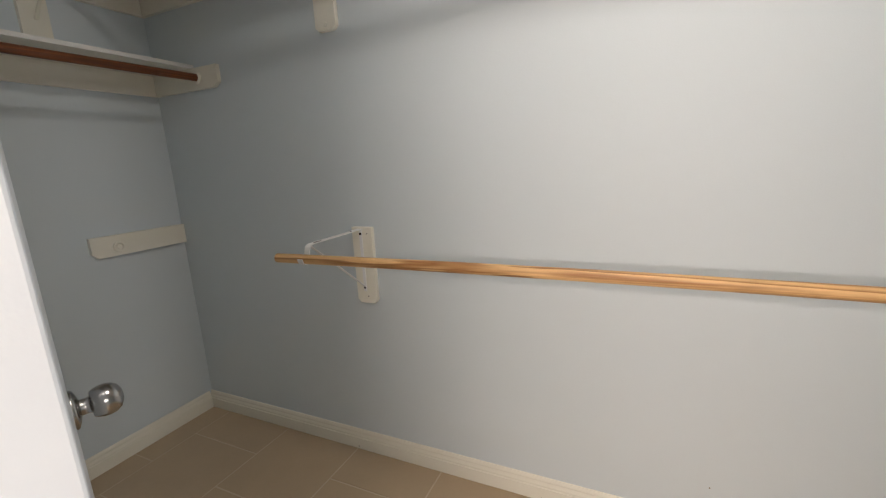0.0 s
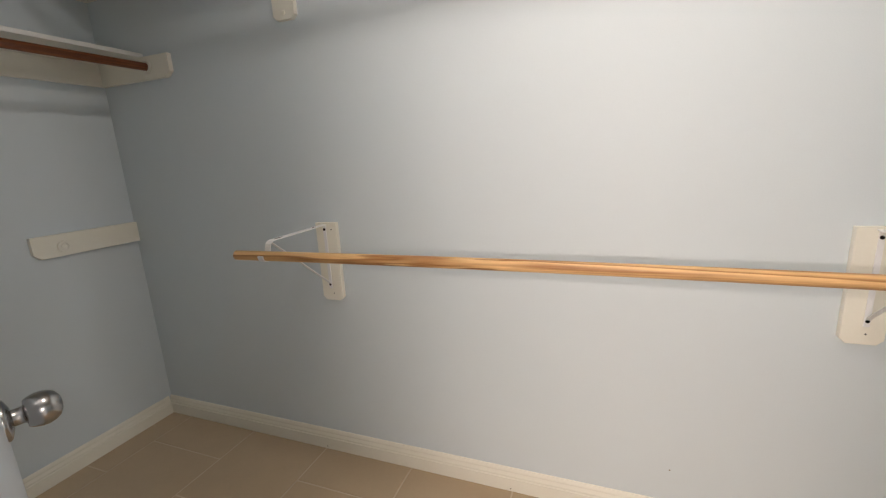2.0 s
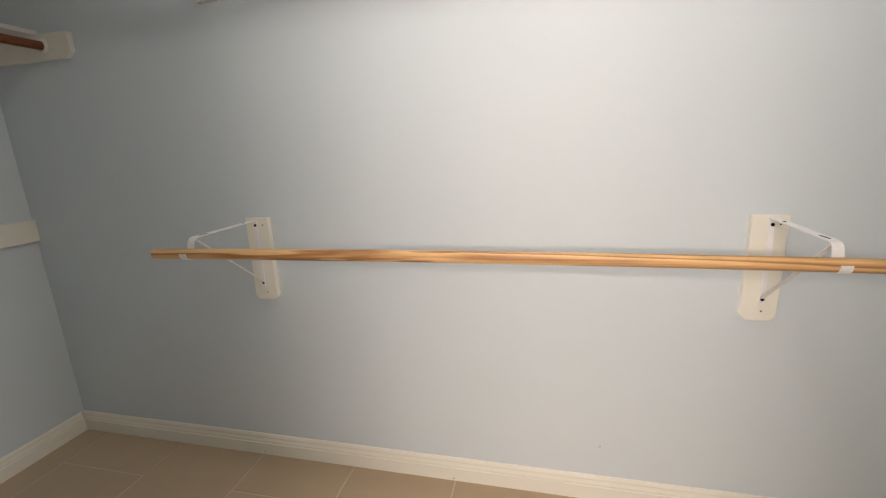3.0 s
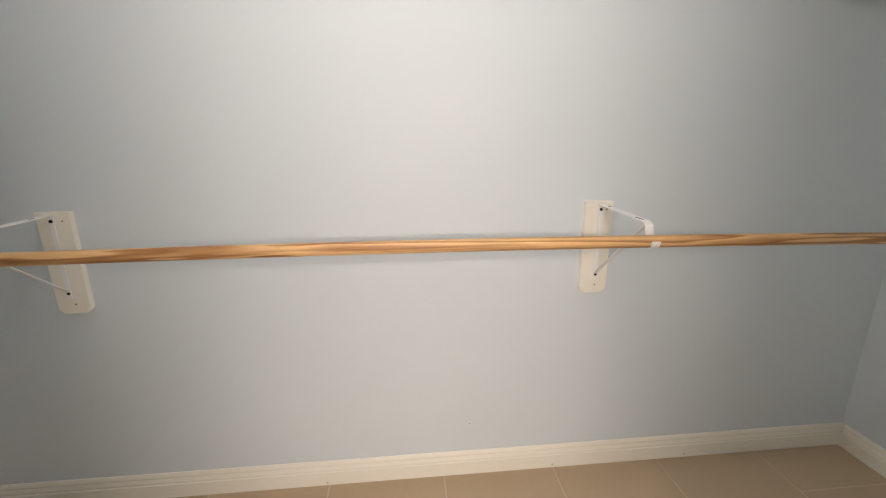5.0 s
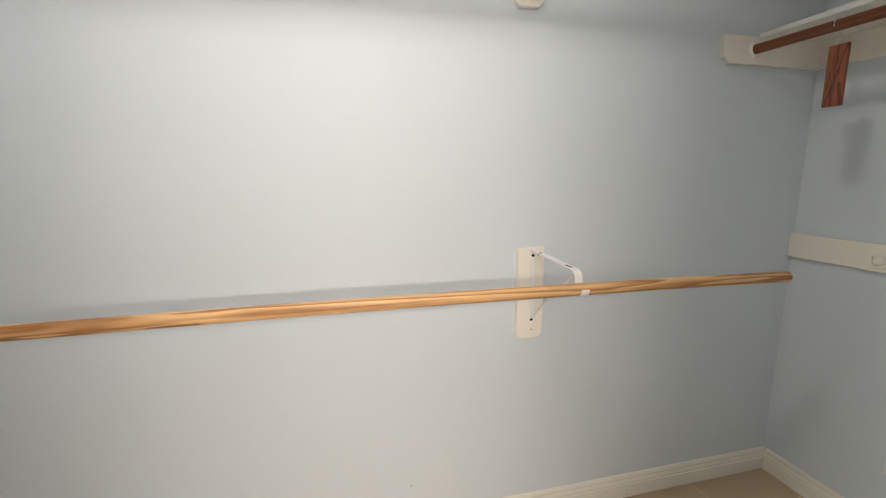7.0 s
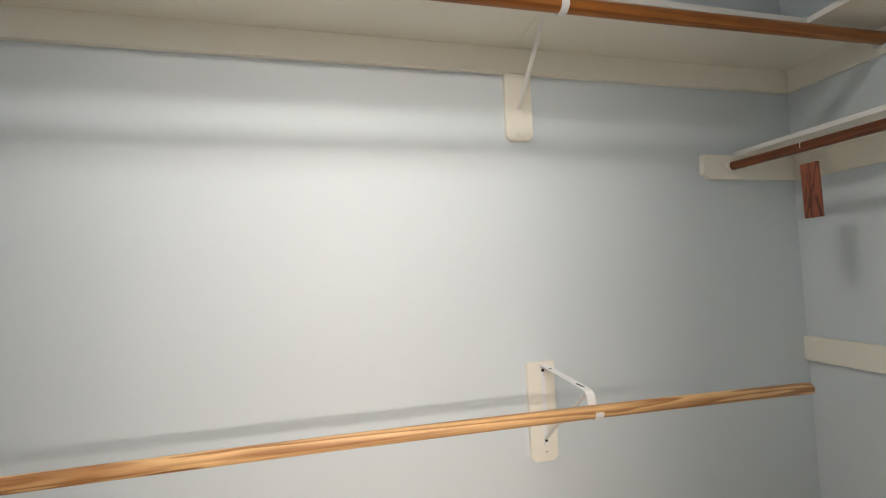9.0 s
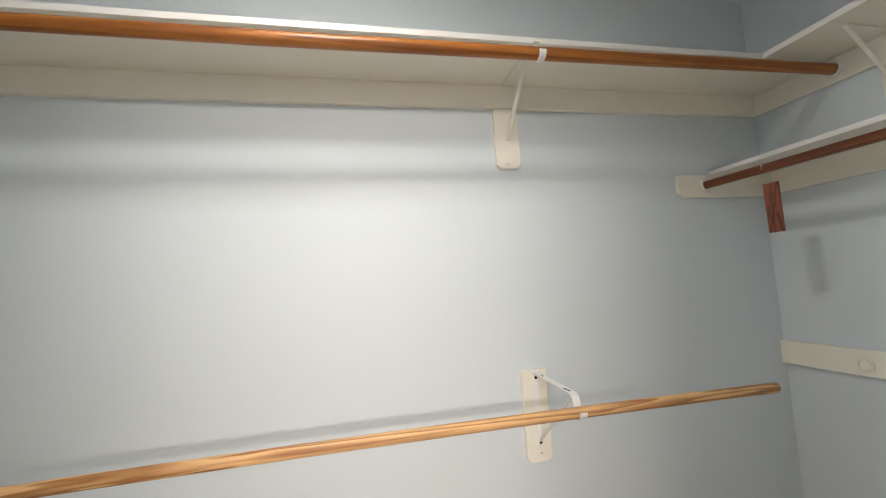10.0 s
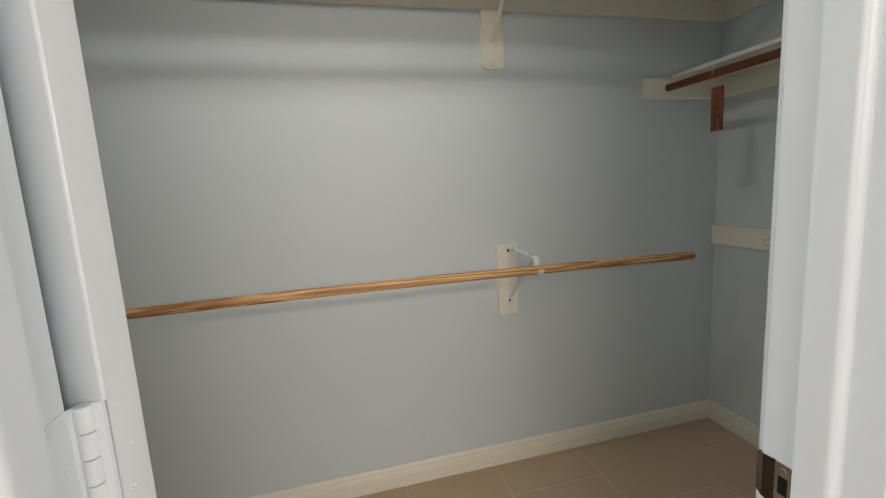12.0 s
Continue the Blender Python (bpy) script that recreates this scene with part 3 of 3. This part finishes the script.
pts += [(3.482, -0.270, 1.607), (3.474, -0.272, 1.595), (3.466, -0.274, 1.586), (3.466, -0.275, 1.572)]


part("hook", wire(pts, 0.0011), M_METALW, cb, "bright metal wire hook", smooth=True)

# ---------------------------------------------------------------- outlet cover on the end wall
ol = thing("wall_plate", "white plastic blank wall plate low on the wall", "wall plate")
part("plate", bm_box(W - 0.006, W, -0.450, -0.383, 0.256, 0.363, 0.003, 3), M_OUTLET, ol)
for z in (0.283, 0.336):
    part("screw", bm_lathe([(0, 0.0012), (0.0025, 0.001), (0.003, 0)], pose(W - 0.006, -0.4165, z, 0, -90), 10), M_OUTLET, ol)

# ---------------------------------------------------------------- door leaf, swung back into the closet
THETA = 160
DW, DT, DH = 0.692, 0.0335, 2.015
P0 = (1.806, -1.274)
door = thing("closet_door", "white gloss painted flush closet door standing open", "door")
door.matrix_world = pose(P0[0], P0[1], 0.008, 0, 0, THETA)
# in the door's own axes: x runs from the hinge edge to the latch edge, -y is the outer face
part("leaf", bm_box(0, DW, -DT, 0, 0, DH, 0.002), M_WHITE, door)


def knob(y0, sgn):
    kx, kz = DW - 0.060, ZK - 0.019
    m = pose(kx, y0, kz, 90 if sgn < 0 else -90)
    k = part("knob", bm_lathe([(0.0205, 0.0245), (0.0215, 0.0255), (0.0245, 0.031), (0.0268, 0.039), (0.0270, 0.047), (0.0248, 0.055), (0.0195, 0.0625),
                               (0.0105, 0.067), (0, 0.0685)], m, 40), M_NICKEL, door, "satin nickel egg-shaped knob", smooth=True)
    part("neck", bm_lathe([(0.0150, 0.006), (0.0132, 0.009), (0.0128, 0.019), (0.0135, 0.0225), (0.0150, 0.0240), (0.0205, 0.0245)], m, 32), M_NICKEL, k, smooth=True)
    part("rose", bm_lathe([(0.0325, 0.0), (0.0325, 0.003), (0.0300, 0.0055), (0.0220, 0.0085), (0.0150, 0.0105)], m, 32), M_NICKEL, k, smooth=True)


knob(-DT, -1)
knob(0, 1)
part("latch_plate", bm_box(DW - 0.0005, DW + 0.0012, -DT / 2 - 0.0125, -DT / 2 + 0.0125, ZK - 0.019 - 0.0285, ZK - 0.019 + 0.0285, 0.0005), M_NICKEL, door)


def leaf_outline(a0, a1, z0, z1, r):
    """Hinge leaf: square at the knuckle (a0), rounded corners at the far side (a1)."""
    sg = 1 if a1 > a0 else -1
    o = [(a0, z0)]
    for k in range(7):
        t = radians(90 * k / 6)
        o.append((a1 - sg * r + sg * r * math.sin(t), z0 + r - r * math.cos(t)))
    for k in range(7):
        t = radians(90 * k / 6)
        o.append((a1 - sg * r + sg * r * math.cos(t), z1 - r + r * math.sin(t)))
    return o + [(a0, z1)]


def hinge(z):
    """Painted butt hinge: knuckle at the pin, one leaf let into the jamb, one on the door edge."""
    h = thing("hinge", "white painted butt hinge with rounded leaves", "hinge", "door hinges")
    px, py = JL + 0.0080, -1.2750
    z0, z1 = z - 0.0445, z + 0.0445
    n = 4
    for i in range(n):
        a = z0 + (z1 - z0) * i / n + 0.0004
        b = z0 + (z1 - z0) * (i + 1) / n - 0.0004
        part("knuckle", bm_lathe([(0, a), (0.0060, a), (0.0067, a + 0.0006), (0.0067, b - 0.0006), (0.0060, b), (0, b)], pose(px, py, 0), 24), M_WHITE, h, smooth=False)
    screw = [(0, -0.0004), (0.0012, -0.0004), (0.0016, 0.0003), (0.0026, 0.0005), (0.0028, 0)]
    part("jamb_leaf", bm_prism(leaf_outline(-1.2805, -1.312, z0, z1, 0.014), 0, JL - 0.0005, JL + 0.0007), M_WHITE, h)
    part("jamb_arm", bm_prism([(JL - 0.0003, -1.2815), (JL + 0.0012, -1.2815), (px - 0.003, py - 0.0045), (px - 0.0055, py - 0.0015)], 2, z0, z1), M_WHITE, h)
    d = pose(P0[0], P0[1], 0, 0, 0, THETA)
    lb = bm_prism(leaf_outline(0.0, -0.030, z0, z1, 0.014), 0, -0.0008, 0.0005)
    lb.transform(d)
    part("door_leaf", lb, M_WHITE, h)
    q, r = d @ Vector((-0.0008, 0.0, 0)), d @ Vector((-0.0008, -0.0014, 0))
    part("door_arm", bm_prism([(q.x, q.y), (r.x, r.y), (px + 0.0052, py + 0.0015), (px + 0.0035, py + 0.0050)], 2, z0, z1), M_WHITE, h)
    for k, zz in enumerate((z0 + 0.007, z, z1 - 0.007)):
        yy = (-0.0115, -0.0155, -0.0065)[k]
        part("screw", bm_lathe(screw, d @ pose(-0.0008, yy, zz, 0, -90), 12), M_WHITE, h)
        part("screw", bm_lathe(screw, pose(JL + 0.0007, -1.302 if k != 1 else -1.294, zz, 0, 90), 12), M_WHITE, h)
    return h


for z in (0.25, 1.048, 1.80):
    hinge(z)

# ---------------------------------------------------------------- floor tiles, brick bond
TS, TX0, TY0 = 0.4085, 0.1405, -0.2085
tile_meshes = {}
G = 0.0026


def tile(x0, x1, y0, y1):
    w, d = round(x1 - x0, 4), round(y1 - y0, 4)
    if (w, d) not in tile_meshes:
        bm = bm_box(-w / 2, w / 2, -d / 2, d / 2, -0.006, 0.0, 0.0012, 1)
        me = bpy.data.meshes.new("tile")
        bm.to_mesh(me)
        bm.free()
        me.materials.append(M_TILE)
        tile_meshes[(w, d)] = me
    ob = new("tile", tile_meshes[(w, d)])
    ob.parent = floor_ob
    ob.location = ((x0 + x1) / 2, (y0 + y1) / 2, random.uniform(-0.0004, 0.0002))


for c in range(-1, 9):
    xa, xb = max(TX0 + c * TS, 0.0), min(TX0 + (c + 1) * TS, W)
    off = TY0 if c % 2 == 0 else TY0 + TS / 2
    y = off + TS
    while y > YO:
        ya, yb = max(y - TS, YO), min(y, 0.0)
        if yb - ya > 0.012 and xb - xa > 0.012:
            tile(xa + G, xb - G, ya + G, yb - G)
        y -= TS
